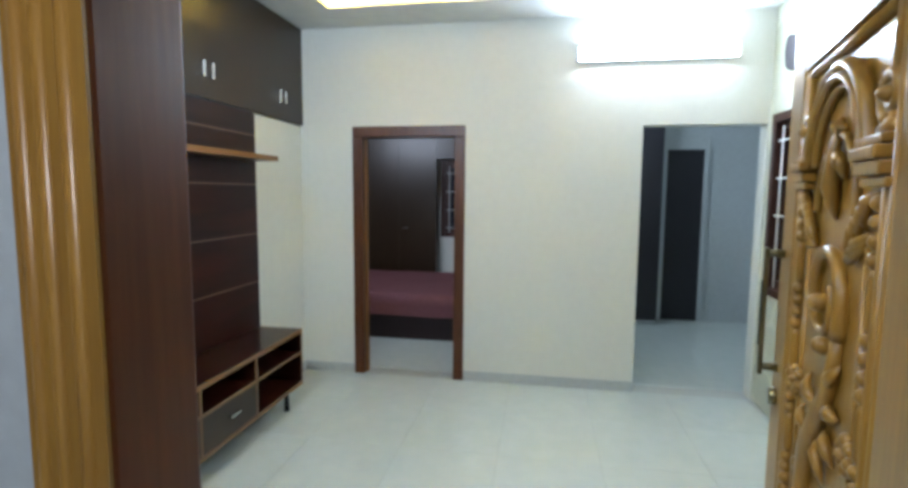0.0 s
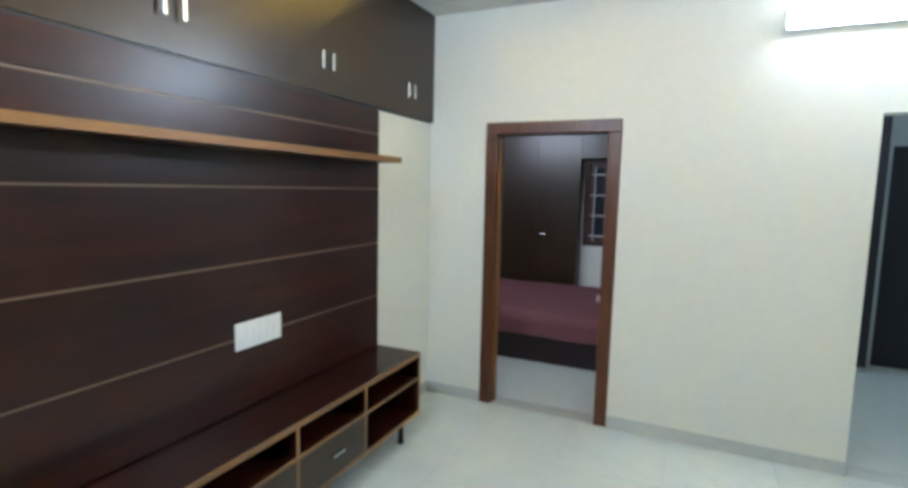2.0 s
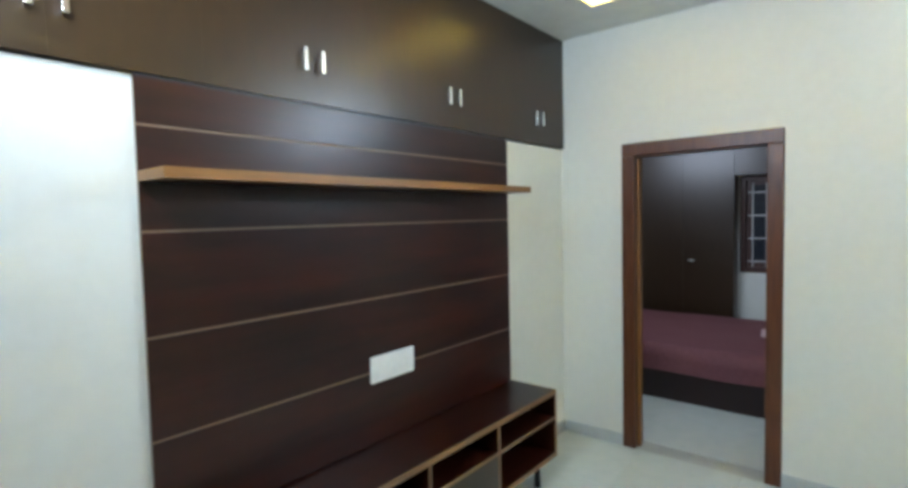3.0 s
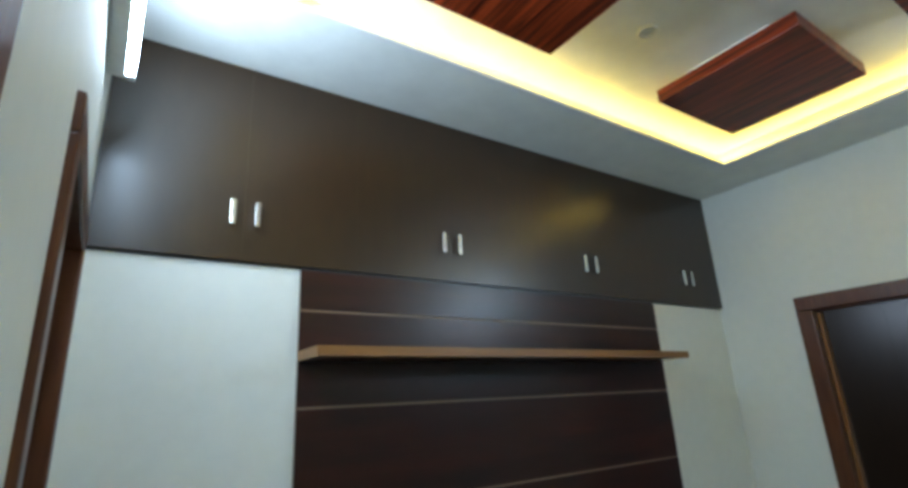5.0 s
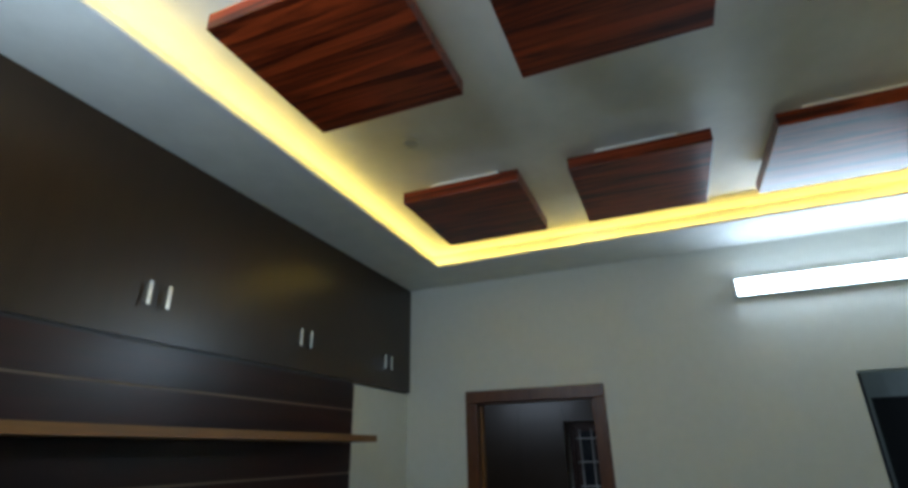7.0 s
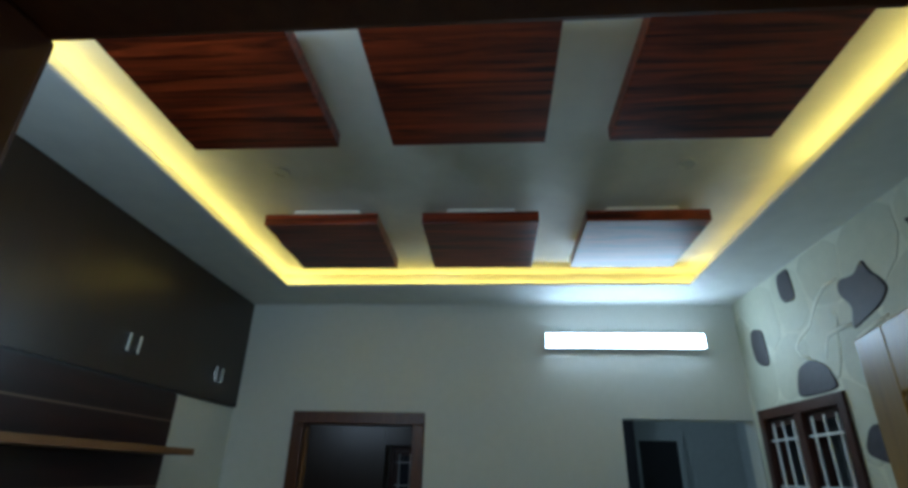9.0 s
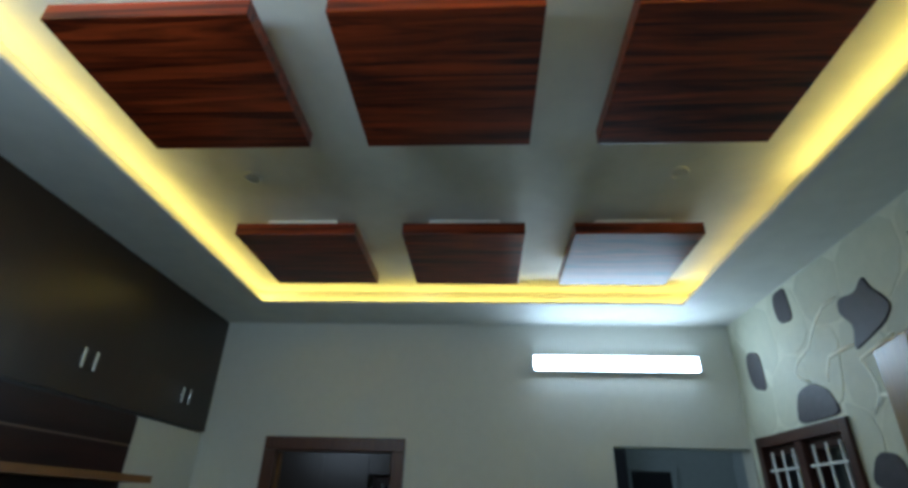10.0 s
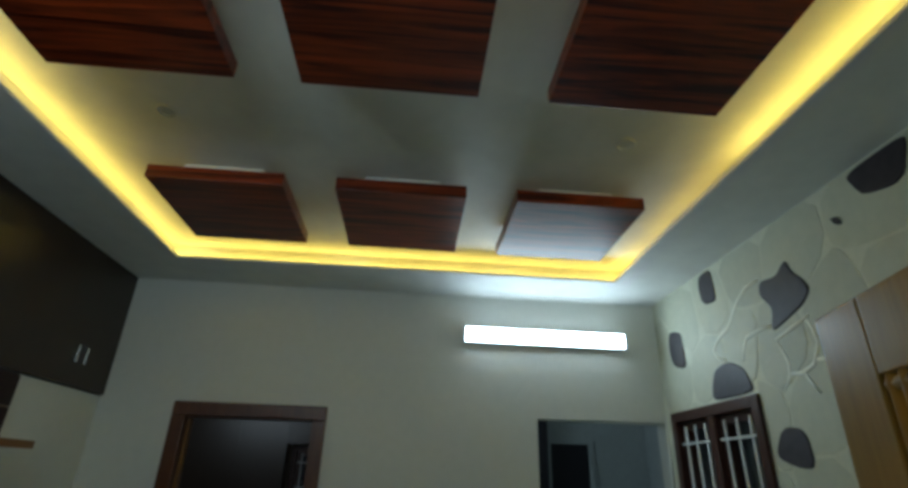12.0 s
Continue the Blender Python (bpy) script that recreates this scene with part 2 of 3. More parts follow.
wall_south = structure("wall_south", boxes((XW, WX0, YS - T, YS, 0, HC), (WX0, WX1, YS - T, YS, 0, WZ0), (WX0, WX1, YS - T, YS, WZ1, HC), (WX1, 0, YS - T, YS, 0, HC)), M_JOINT, "wall clad in pale crazy-paved stone with a few dark stones", "wall")
structure("wall_west", boxes((XW - T, XW, SN, 0.44, 0, HC), (XW - T, XW, SS, SN, SH, HC), (XW - T, XW, DN, SS, 0, HC), (XW - T, XW, DS, DN, DH, HC), (XW - T, XW, YS - T, DS, 0, HC)), M_WALL, "cream-white painted wall round the main door", "wall")
structure("wall_outside", boxes((XW - T - 0.006, XW - T - 0.001, DN + 0.003, 0.6, 0, HC), (XW - T - 0.006, XW - T - 0.001, DS, DN, DH, HC), (XW - T - 0.006, XW - T - 0.001, -4.6, DS - 0.003, 0, HC)), M_OUT, "pale blue-grey corridor wall beside the main door", "wall")
structure("wall_corridor", boxes((-5.72, -5.6, -4.6, 0.6, 0, 2.9), (-5.6, XW - T - 0.01, 0.6, 0.72, 0, 2.9), (-5.6, XW - T - 0.01, -4.72, -4.6, 0, 2.9)), M_OUT, "plain painted wall of the entrance corridor", "wall")
structure("ceiling_corridor", boxes((-5.72, XW - T - 0.008, -4.72, 0.72, 2.9, 3.0)), M_CEIL, "plain white corridor ceiling", "ceiling")
structure("wall_bedroom", boxes((3.2, 3.32, -2.2, -1.55, 0, 2.9), (3.2, 3.32, -0.553, 1.7, 0, 2.9), (3.2, 3.32, -1.55, -0.553, 0, 0.92), (3.2, 3.32, -1.55, -0.553, 2.02, 2.9), (T, 3.2, 1.7, 1.82, 0, 2.9), (T, 3.2, -2.32, -2.2, 0, 2.9)), M_WALL, "cream-white painted bedroom wall", "wall")
structure("ceiling_bedroom", boxes((T + 0.002, 3.32, -2.32, 1.82, 2.9, 3.0)), M_CEIL, "plain white bedroom ceiling", "ceiling")
# whitish walls, toned down in colour for the dimness of the passage
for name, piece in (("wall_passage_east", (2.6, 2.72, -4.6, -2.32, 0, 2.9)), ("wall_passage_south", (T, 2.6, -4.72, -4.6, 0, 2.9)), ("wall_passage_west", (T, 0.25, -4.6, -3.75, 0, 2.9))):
    structure(name, boxes(piece), M_SHADE, "pale passage wall with its shade put into the grey colour", "wall")
structure("ceiling_passage", boxes((T + 0.002, 2.72, -4.72, -2.322, 2.9, 3.0)), M_CEIL, "plain white passage ceiling", "ceiling")

# ---- false ceiling: a flat border, a raised field, and a ledge for the LED strip between them
CX0, CX1, CY0, CY1, LEDGE = -3.075, -0.44, -3.18, -0.425, 0.075
border = [(XW, CX0, YS, 0.0), (CX1, 0.0, YS, 0.0), (CX0, CX1, YS, CY0), (CX0, CX1, CY1, 0.0)]
bm = boxes(*[(a, b, c, d, HC, HC + 0.015) for a, b, c, d in border])
box(bm, CX0 - LEDGE - 0.02, CX0 - LEDGE, CY0 - LEDGE, CY1 + LEDGE, HC + 0.015, HT)
box(bm, CX1 + LEDGE, CX1 + LEDGE + 0.02, CY0 - LEDGE, CY1 + LEDGE, HC + 0.015, HT)
box(bm, CX0 - LEDGE, CX1 + LEDGE, CY0 - LEDGE - 0.02, CY0 - LEDGE, HC + 0.015, HT)
box(bm, CX0 - LEDGE, CX1 + LEDGE, CY1 + LEDGE, CY1 + LEDGE + 0.02, HC + 0.015, HT)
box(bm, XW - T, T, YS - T, 0.57, HT, HT + 0.08)
structure("ceiling", bm, M_CEIL, "white false ceiling with a raised field and lit cove", "ceiling")


def led(x0, x1, y0, y1, material=M_LED, label="warm yellow LED strip glowing on the cove ledge"):
    return tagged(part("led_strip", boxes((x0, x1, y0, y1, HC + 0.0155, HC + 0.025)), material), label=label, category="LED strip", group="cove lights")


o = 0.05
led(CX1 + o, CX1 + o + 0.012, CY0 - o, CY1 + o)
led(CX0 - o - 0.012, CX0 - o, CY0 - o, CY1 + o)
led(CX0 - 0.02, CX1 + 0.02, CY1 + o, CY1 + o + 0.012)
led(CX0 - 0.02, -1.75, CY0 - o - 0.012, CY0 - o)
led(-0.66, CX1 + 0.02, CY0 - o - 0.012, CY0 - o)
led(-1.748, -0.662, CY0 - o - 0.012, CY0 - o, M_LED_WORN, "dim worn stretch of yellow LED strip on the cove ledge")

# ---- six wooden panels hung under the raised field
def ceiling_panel(x0, x1, y0, y1):
    th = thing("ceiling_panel", (x0 + x1) / 2, (y0 + y1) / 2, 2.88, label="square red-brown striped wood panel hung under the ceiling", category="ceiling panel", group="wooden ceiling panels")
    a, b = (x1 - x0) / 2, (y1 - y0) / 2
    part("board", boxes((-a, a, -b, b, 0, 0.062), bevel=0.003), M_BLOCK, th)
    part("spacer", boxes((-a + 0.078, a - 0.12, -b + 0.12, b - 0.12, 0.0625, HT - 2.8805)), M_CEIL, th, "white mounting block")


for (n0, n1), (f0, f1) in zip(((-1.262, -0.668), (-2.075, -1.48), (-2.915, -2.318)), ((-1.272, -0.668), (-2.108, -1.507), (-2.955, -2.345))):
    ceiling_panel(-2.70, -2.112, n0, n1)
    ceiling_panel(-1.425, -0.792, f0, f1)


def wall_tube(name, length, material):
    """A batten lamp; its back lies on y = 0 and it runs along x."""
    th = thing(name)
    part("housing", boxes((-length / 2, length / 2, -0.045, 0, -0.052, 0.052), bevel=0.004), M_PLASTIC, th)
    bm = bmesh.new()
    prism(bm, [(0.048 * math.cos(math.pi * k / 12), 0.022 * math.sin(math.pi * k / 12)) for k in range(13)], length - 0.04, lambda a, b, h: (h - length / 2 + 0.02, -0.0455 - b, a))
    part("tube", bm, material, th, "glowing white tube")
    for s in (-1, 1):
        part("end_cap", boxes((min(s * (length / 2 - 0.018), s * (length / 2 + 0.004)), max(s * (length / 2 - 0.018), s * (length / 2 + 0.004)), -0.069, -0.0455, -0.051, 0.051), bevel=0.004), M_PLASTIC, th)
    return th


east_tube = tagged(wall_tube("tube_light", 1.14, M_TUBE), label="lit white tube lamp on the cream wall", category="tube light", group="tube lights")
east_tube.matrix_basis = pose(-0.001, -2.806, 2.606, 0, 0, -90)
west_tube = copy_thing(east_tube, pose(XW + 0.001, -0.84, 2.6, 0, 0, 90))
bed_tube = tagged(wall_tube("tube_light", 1.2, M_BEDTUBE), label="lit white tube lamp on the bedroom wall", category="tube light", group="tube lights")
bed_tube.matrix_basis = pose(T + 0.001, 0.4, 2.5, 0, 0, 90)
# added lamp, out of sight, that lifts the light in the passage
pass_fill = tagged(wall_tube("tube_light", 1.2, M_PASSTUBE), label="unseen tube lamp added to brighten the passage", category="tube light", group="tube lights")
pass_fill.matrix_basis = pose(1.4, -2.33, 2.5, 0, 0, 0)


def ceiling_spot(x, y):
    th = thing("downlight", x, y, HT, label="small unlit round downlight in the ceiling", category="downlight", group="unlit downlights")
    bm = bmesh.new()
    sweep(bm, [(0.036 * math.cos(a), 0.036 * math.sin(a), -0.005) for a in [2 * math.pi * k / 20 for k in range(21)]], 0.006, 6)
    part("rim", bm, M_CEIL, th, smooth=True)
    bm = bmesh.new()
    bmesh.ops.create_circle(bm, cap_ends=True, segments=20, radius=0.033)
    bmesh.ops.translate(bm, verts=bm.verts, vec=(0, 0, -0.003))
    part("lens", bm, M_WALL, th, "dull cream lens")


ceiling_spot(-1.75, -0.87)
ceiling_spot(-1.76, -2.74)

hall = thing("ceiling_light", -4.75, -1.6, 2.9, label="round lit ceiling lamp in the corridor", category="ceiling light")
bm = bmesh.new()
bmesh.ops.create_cone(bm, cap_ends=True, segments=28, radius1=0.15, radius2=0.17, depth=0.05)
bmesh.ops.translate(bm, verts=bm.verts, vec=(0, 0, -0.026))
part("diffuser", bm, M_HALL, hall)
bm = bmesh.new()
sweep(bm, [(0.178 * math.cos(a), 0.178 * math.sin(a), -0.02) for a in [2 * math.pi * k / 28 for k in range(29)]], 0.018, 8)
part("rim", bm, M_PLASTIC, hall, smooth=True)


# ---- door frames
def door_frame(name, wall_x0, wall_x1, n, s, top, width, material, tags):
    """Two jambs and a head with a rebate, set through a wall that runs along y."""
    th = thing(name, **tags)
    part("jamb", boxes((wall_x0, wall_x1, n - width, n, 0, top - width), bevel=0.006), material, th)
    part("jamb", boxes((wall_x0, wall_x1, s, s + width, 0, top - width), bevel=0.006), material, th)
    part("head", boxes((wall_x0, wall_x1, s, n, top - width + 0.0005, top), bevel=0.006), material, th)
    return th


main_frame = door_frame("door_frame", XW - T - 0.018, XW + 0.003, DN - 0.002, DS + 0.002, DH - 0.002, 0.108, M_JAMB, dict(label="heavy red-brown timber frame of the main door", category="door frame"))
for y in (DN - 0.022, DN - 0.05, DN - 0.082):
    bm = bmesh.new()
    sweep(bm, [(0, 0.0, y), (0, DH - 0.115, y)], 0.011, 8, 1.0, lambda a, b, h: (XW - T - 0.018 + a, h, b))
    part("moulding", bm, M_TEAK, main_frame, "varnished rounded moulding", True)
part("face_board", boxes((XW - T - 0.024, XW - T - 0.0185, DN - 0.108, DN - 0.004, 0.002, DH - 0.115)), M_TEAK, main_frame, "varnished teak face")
part("face_board", boxes((XW - T - 0.024, XW - T - 0.0185, DS + 0.004, DS + 0.108, 0.002, DH - 0.115)), M_TEAK, main_frame, "varnished teak face")
part("face_board", boxes((XW - T - 0.024, XW - T - 0.0185, DS + 0.004, DN - 0.004, DH - 0.11, DH - 0.004)), M_TEAK, main_frame, "varnished teak face")
bed_frame = door_frame("door_frame", -0.016, T + 0.012, BN, BS, BH, 0.085, M_FRAME, dict(label="red-brown timber frame of the bedroom doorway", category="door frame"))
# light on the stop's edge is put in by the paler oak colour
part("stop_bead", boxes((0.045, 0.085, BN - 0.099, BN - 0.0855, 0, BH - 0.1)), M_EDGE, bed_frame, "door stop strip, coloured pale for its lit edge")

# ---- side doorway beside the TV wall, shut by a dark leaf
side_frame = door_frame("door_frame", XW - T - 0.0005, XW + 0.014, SN, SS, SH, 0.075, M_FRAME, dict(label="dark red-brown timber frame of the side doorway", category="door frame"))
side = thing("side_door", XW - T + 0.02, (SN + SS) / 2, 0.006, label="dark flush wooden door, shut, in the side doorway", category="door")
hw = (SN - SS) / 2 - 0.078
part("door_leaf", boxes((0, 0.035, -hw, hw, 0, SH - 0.085), bevel=0.002), M_BEDBOX, side)
bm = bmesh.new()
sweep(bm, [(0, 0.0355, 0), (0, 0.06, 0)], 0.012, 10, 1.0, lambda a, q, h: (q, hw - 0.06 + a, 1.0 + h))
knob = part("knob", bm, M_CHROME, side, "steel door knob", True)
part("rose", boxes((0.0352, 0.04, hw - 0.085, hw - 0.035, 0.94, 1.06), bevel=0.002), M_CHROME, side, "steel lock plate")

# ---- main door leaf, swung fully into the room; local x runs from the hinge, +y is the carved face
LW, LH = 0.92, 1.978
leaf = thing("main_door", XW + 0.02, -2.468, 0.012, -13.4, label="carved varnished teak main door standing wide open", category="door")


def on_leaf(a, b, h):
    return (a, h, b)


part("slab", boxes((0, LW, -0.04, -0.0005, 0, LH)), M_TEAK, leaf)
part("stile", boxes((0, 0.14, 0, 0.014, 0, LH), bevel=0.004), M_TEAK, leaf)
part("stile", boxes((LW - 0.14, LW, 0, 0.014, 0, LH), bevel=0.004), M_TEAK, leaf)
part("rail", boxes((0.1405, LW - 0.1405, 0, 0.014, LH - 0.13, LH), bevel=0.004), M_TEAK, leaf)
part("rail", boxes((0.1405, LW - 0.1405, 0, 0.014, 0, 0.2), bevel=0.004), M_TEAK, leaf)
for u in (0.158, 0.19, LW - 0.158, LW - 0.19):
    bm = bmesh.new()
    sweep(bm, [(u, 0.2, 0), (u, LH - 0.13, 0)], 0.014, 8, 1.0, on_leaf)
    part("moulding", bm, M_TEAK, leaf, smooth=True)
for b in (0.215, LH - 0.145):
    bm = bmesh.new()
    sweep(bm, [(0.145, b, 0), (LW - 0.145, b, 0)], 0.013, 8, 1.0, on_leaf)
    part("moulding", bm, M_TEAK, leaf, smooth=True)


def bead_column(u):
    bm = bmesh.new()
    b = 1.555
    while b > 0.5:
        for k in range(4):
            blob(bm, u, b - 0.014, 0.006, 0.0125, 0.0145, 0.016, on_leaf)
            b -= 0.029
        sweep(bm, [(u, b + 0.002, 0.004), (u, b - 0.012, 0.004), (u, b - 0.085, 0.004), (u, b - 0.098, 0.004)], [0.007, 0.0105, 0.0105, 0.007], 8, 1.2, on_leaf)
        b -= 0.096
    part("bead_column", bm, M_TEAK, leaf, "carved row of beads and reels", True)


bead_column(LW / 2 - 0.252)
bead_column(LW / 2 + 0.252)


def arc(cu, cz, r, a0, a1, n=20, h=0.004, squash=1.0):
    return [(cu + r * math.cos(radians(a0 + (a1 - a0) * k / n)), cz + squash * r * math.sin(radians(a0 + (a1 - a0) * k / n)), h) for k in range(n + 1)]


MID = LW / 2
for s in (-1, 1):
    bm = bmesh.new()
    for k, (z0, z1, d) in enumerate(((1.565, 1.58, 0.022), (1.582, 1.604, 0.03), (1.606, 1.626, 0.037), (1.628, 1.642, 0.028))):
        a0, a1 = sorted((MID + s * (0.305 - 0.002 * k), MID + s * (0.19 - 0.006 * k)))
        box(bm, a0, a1, 0, d, z0, z1, bevel=0.004)
    part("cornice", bm, M_TEAK, leaf, "stepped carved cornice")
    bm = bmesh.new()
    sp = [(MID + s * (0.262 + (0.006 + 0.034 * k / 26) * math.cos(0.42 * k)), 1.70 + (0.006 + 0.034 * k / 26) * math.sin(0.42 * k), 0.006) for k in range(27)]
    sweep(bm, sp, [0.007 + 0.006 * k / 26 for k in range(27)], 8, 1.0, on_leaf)
    blob(bm, MID + s * 0.262, 1.70, 0.012, 0.013, 0.013, 0.018, on_leaf)
    sweep(bm, [(MID + s * 0.30, 1.648, 0.004), (MID + s * 0.27, 1.655, 0.006), (MID + s * 0.235, 1.648, 0.006), (MID + s * 0.2, 1.655, 0.004)], [0.008, 0.014, 0.013, 0.006], 8, 1.0, on_leaf)
    part("scroll", bm, M_TEAK, leaf, "carved volute above the cornice", True)
    bm = bmesh.new()
    for k in range(4):
        c = (MID + s * (0.215 - 0.02 * k), 1.545 - 0.017 * k)
        sweep(bm, [(c[0] + s * 0.022, c[1] + 0.012, 0.003), (c[0], c[1], 0.014), (c[0] - s * 0.028, c[1] - 0.03, 0.012), (c[0] - s * 0.03, c[1] - 0.05, 0.003)], [0.004, 0.012, 0.010, 0.003], 7, 1.0, on_leaf)
    for k in range(3):
        sweep(bm, [(MID + s * (0.2 - 0.01 * k), 1.49 - 0.012 * k, 0.004), (MID + s * (0.165 - 0.012 * k), 1.472 - 0.014 * k, 0.012), (MID + s * (0.132 - 0.004 * k), 1.478 - 0.018 * k, 0.003)], [0.005, 0.011, 0.003], 7, 1.0, on_leaf)
    part("acanthus_leaf", bm, M_TEAK, leaf, "carved curling leaf", True)
    bm = bmesh.new()
    sweep(bm, [(MID + s * 0.195, 1.47, 0), (MID + s * 0.195, 0.62, 0)], 0.007, 6, 1.0, on_leaf)
    part("rib", bm, M_TEAK, leaf, smooth=True)
    bm = bmesh.new()
    for k in range(6):
        a = k * math.pi / 3 + 0.3
        blob(bm, MID + s * 0.195 + 0.024 * math.cos(a), 1.12 + 0.024 * math.sin(a), 0.006, 0.015, 0.013, 0.014, on_leaf)
    blob(bm, MID + s * 0.195, 1.12, 0.012, 0.011, 0.011, 0.016, on_leaf)
    part("flower", bm, M_TEAK, leaf, "small carved flower", True)
for r, w, h in ((0.205, 0.013, 0.012), (0.183, 0.009, 0.018), (0.166, 0.007, 0.008)):
    bm = bmesh.new()
    sweep(bm, arc(MID, 1.60, r, 4, 176, 28, h, 0.95), w, 8, 1.3, on_leaf)
    part("arch_moulding", bm, M_TEAK, leaf, "carved arched moulding", True)
bm = bmesh.new()
sweep(bm, arc(MID, 1.50, 0.135, 5, 82, 16, 0.005, 1.25), 0.007, 8, 1.3, on_leaf)
sweep(bm, arc(MID, 1.50, 0.135, 175, 98, 16, 0.005, 1.25), 0.007, 8, 1.3, on_leaf)
part("arch_moulding", bm, M_TEAK, leaf, "slender inner arch", True)
bm = bmesh.new()
for s in (-1, 1):
    sweep(bm, [(MID, 1.60, 0.01), (MID + s * 0.03, 1.625, 0.014), (MID + s * 0.052, 1.605, 0.014), (MID + s * 0.045, 1.58, 0.004)], [0.008, 0.012, 0.011, 0.004], 8, 1.0, on_leaf)
    sweep(bm, [(MID + s * 0.006, 1.66, 0.008), (MID + s * 0.02, 1.685, 0.012), (MID + s * 0.034, 1.672, 0.004)], [0.006, 0.01, 0.004], 8, 1.0, on_leaf)
sweep(bm, [(MID, 1.70, 0.005), (MID, 1.64, 0.014), (MID, 1.57, 0.016), (MID, 1.53, 0.01), (MID, 1.505, 0.003)], [0.006, 0.013, 0.021, 0.014, 0.003], 10, 0.8, on_leaf)
part("fleuron", bm, M_TEAK, leaf, "carved hanging flower of three petals", True)
bm = bmesh.new()
spiral = [(MID + 0.012 + (0.118 - 0.075 * k / 44) * math.cos(3.6 - 0.17 * k), 1.345 + (0.118 - 0.075 * k / 44) * math.sin(3.6 - 0.17 * k), 0.007) for k in range(45)]
sweep(bm, spiral, [0.016 - 0.008 * k / 44 for k in range(45)], 9, 1.0, on_leaf)
sweep(bm, [(MID - 0.092, 1.29, 0.006), (MID - 0.075, 1.21, 0.008), (MID - 0.02, 1.12, 0.009), (MID + 0.045, 1.03, 0.009), (MID + 0.075, 0.92, 0.008), (MID + 0.05, 0.8, 0.007), (MID - 0.02, 0.7, 0.004)], [0.014, 0.018, 0.024, 0.026, 0.022, 0.016, 0.006], 9, 0.8, on_leaf)
blob(bm, MID + 0.005, 1.34, 0.016, 0.02, 0.019, 0.026, on_leaf)
blob(bm, MID - 0.03, 1.262, 0.014, 0.018, 0.018, 0.022, on_leaf)
part("scroll_stem", bm, M_TEAK, leaf, "large carved spiral tendril", True)
for u, z, du, dz in ((-0.055, 1.2, -0.05, 0.035), (-0.06, 1.15, -0.06, 0.0), (-0.05, 1.1, -0.06, -0.035), (0.0, 1.06, -0.06, -0.05), (0.04, 1.12, 0.05, 0.04), (0.065, 1.05, 0.06, 0.03), (0.08, 0.95, 0.06, 0.0), (0.05, 0.9, -0.07, -0.02), (0.04, 0.82, 0.06, -0.02), (0.0, 0.76, -0.06, 0.02)):
    bm = bmesh.new()
    sweep(bm, [(MID + u, z, 0.004), (MID + u + du * 0.5, z + dz * 0.3, 0.013), (MID + u + du * 0.9, z + dz * 0.8, 0.012), (MID + u + du, z + dz * 1.3, 0.003)], [0.006, 0.016, 0.012, 0.003], 8, 0.8, on_leaf)
    part("acanthus_leaf", bm, M_TEAK, leaf, smooth=True)
part("raised_panel", boxes((0.23, LW - 0.23, 0, 0.016, 0.26, 0.46), bevel=0.008), M_TEAK, leaf)
pull = part("door_pull", boxes((LW - 0.066, LW - 0.046, 0.05, 0.062, 1.06, 1.41), bevel=0.003), M_BRASS, leaf, "long aged brass door pull")
for b in (1.395, 1.08):
    bm = bmesh.new()
    sweep(bm, [(0, 0.012, 0), (0, 0.055, 0)], 0.011, 10, 1.0, lambda a, q, h, b=b: (LW - 0.05 + a, q, b + h))
    part("post", bm, M_BRASS, pull, smooth=True)
part("inlay", boxes((LW - 0.063, LW - 0.049, 0.0622, 0.0642, 1.14, 1.32)), M_BLACKM, pull, "black inlay strip")
bm = bmesh.new()
sweep(bm, [(0, 0.012, 0), (0, 0.03, 0)], 0.024, 14, 1.0, lambda a, q, h: (LW - 0.055 + a, q, 1.0 + h))
part("lock_rose", bm, M_BRASS, leaf, smooth=True)
for b in (0.25, 1.0, 1.8):
    bm = bmesh.new()
    sweep(bm, [(0, b, 0), (0, b + 0.1, 0)], 0.008, 8, 1.0, lambda a, q, h: (a - 0.009, h - 0.03, q))
    part("hinge", bm, M_CHROME, leaf, smooth=True)

# ---- loft cabinets over the TV wall
def pull_bar(parent, x, z0, z1):
    bm = boxes((x - 0.009, x + 0.009, -0.03, -0.022, z0, z1), (x - 0.005, x + 0.005, -0.0225, -0.0005, z0 + 0.004, z0 + 0.014), (x - 0.005, x + 0.005, -0.0225, -0.0005, z1 - 0.014, z1 - 0.004), bevel=0.0015)
    part("handle", bm, M_CHROME, parent, "bright steel bar handle")


def loft_cabinet(x0, x1, mid):
    th = thing("loft_cabinet", (x0 + x1) / 2, 0, 2.112, label="brown laminate loft cabinet with steel handles, closed", category="cabinet", group="loft cabinets")
    c = (x0 + x1) / 2
    part("body", boxes((x0 - c + 0.001, x1 - c - 0.001, 0.02, 0.42, 0.0, 0.775)), M_LOFT, th)
    for a, b, h in ((x0, mid, -0.042), (mid, x1, 0.042)):
        d = part("door", boxes((a - c + 0.0001, b - c - 0.0001, 0, 0.0195, 0.0, 0.776)), M_LOFT, th)
        pull_bar(d, mid - c + h, 0.122, 0.214)


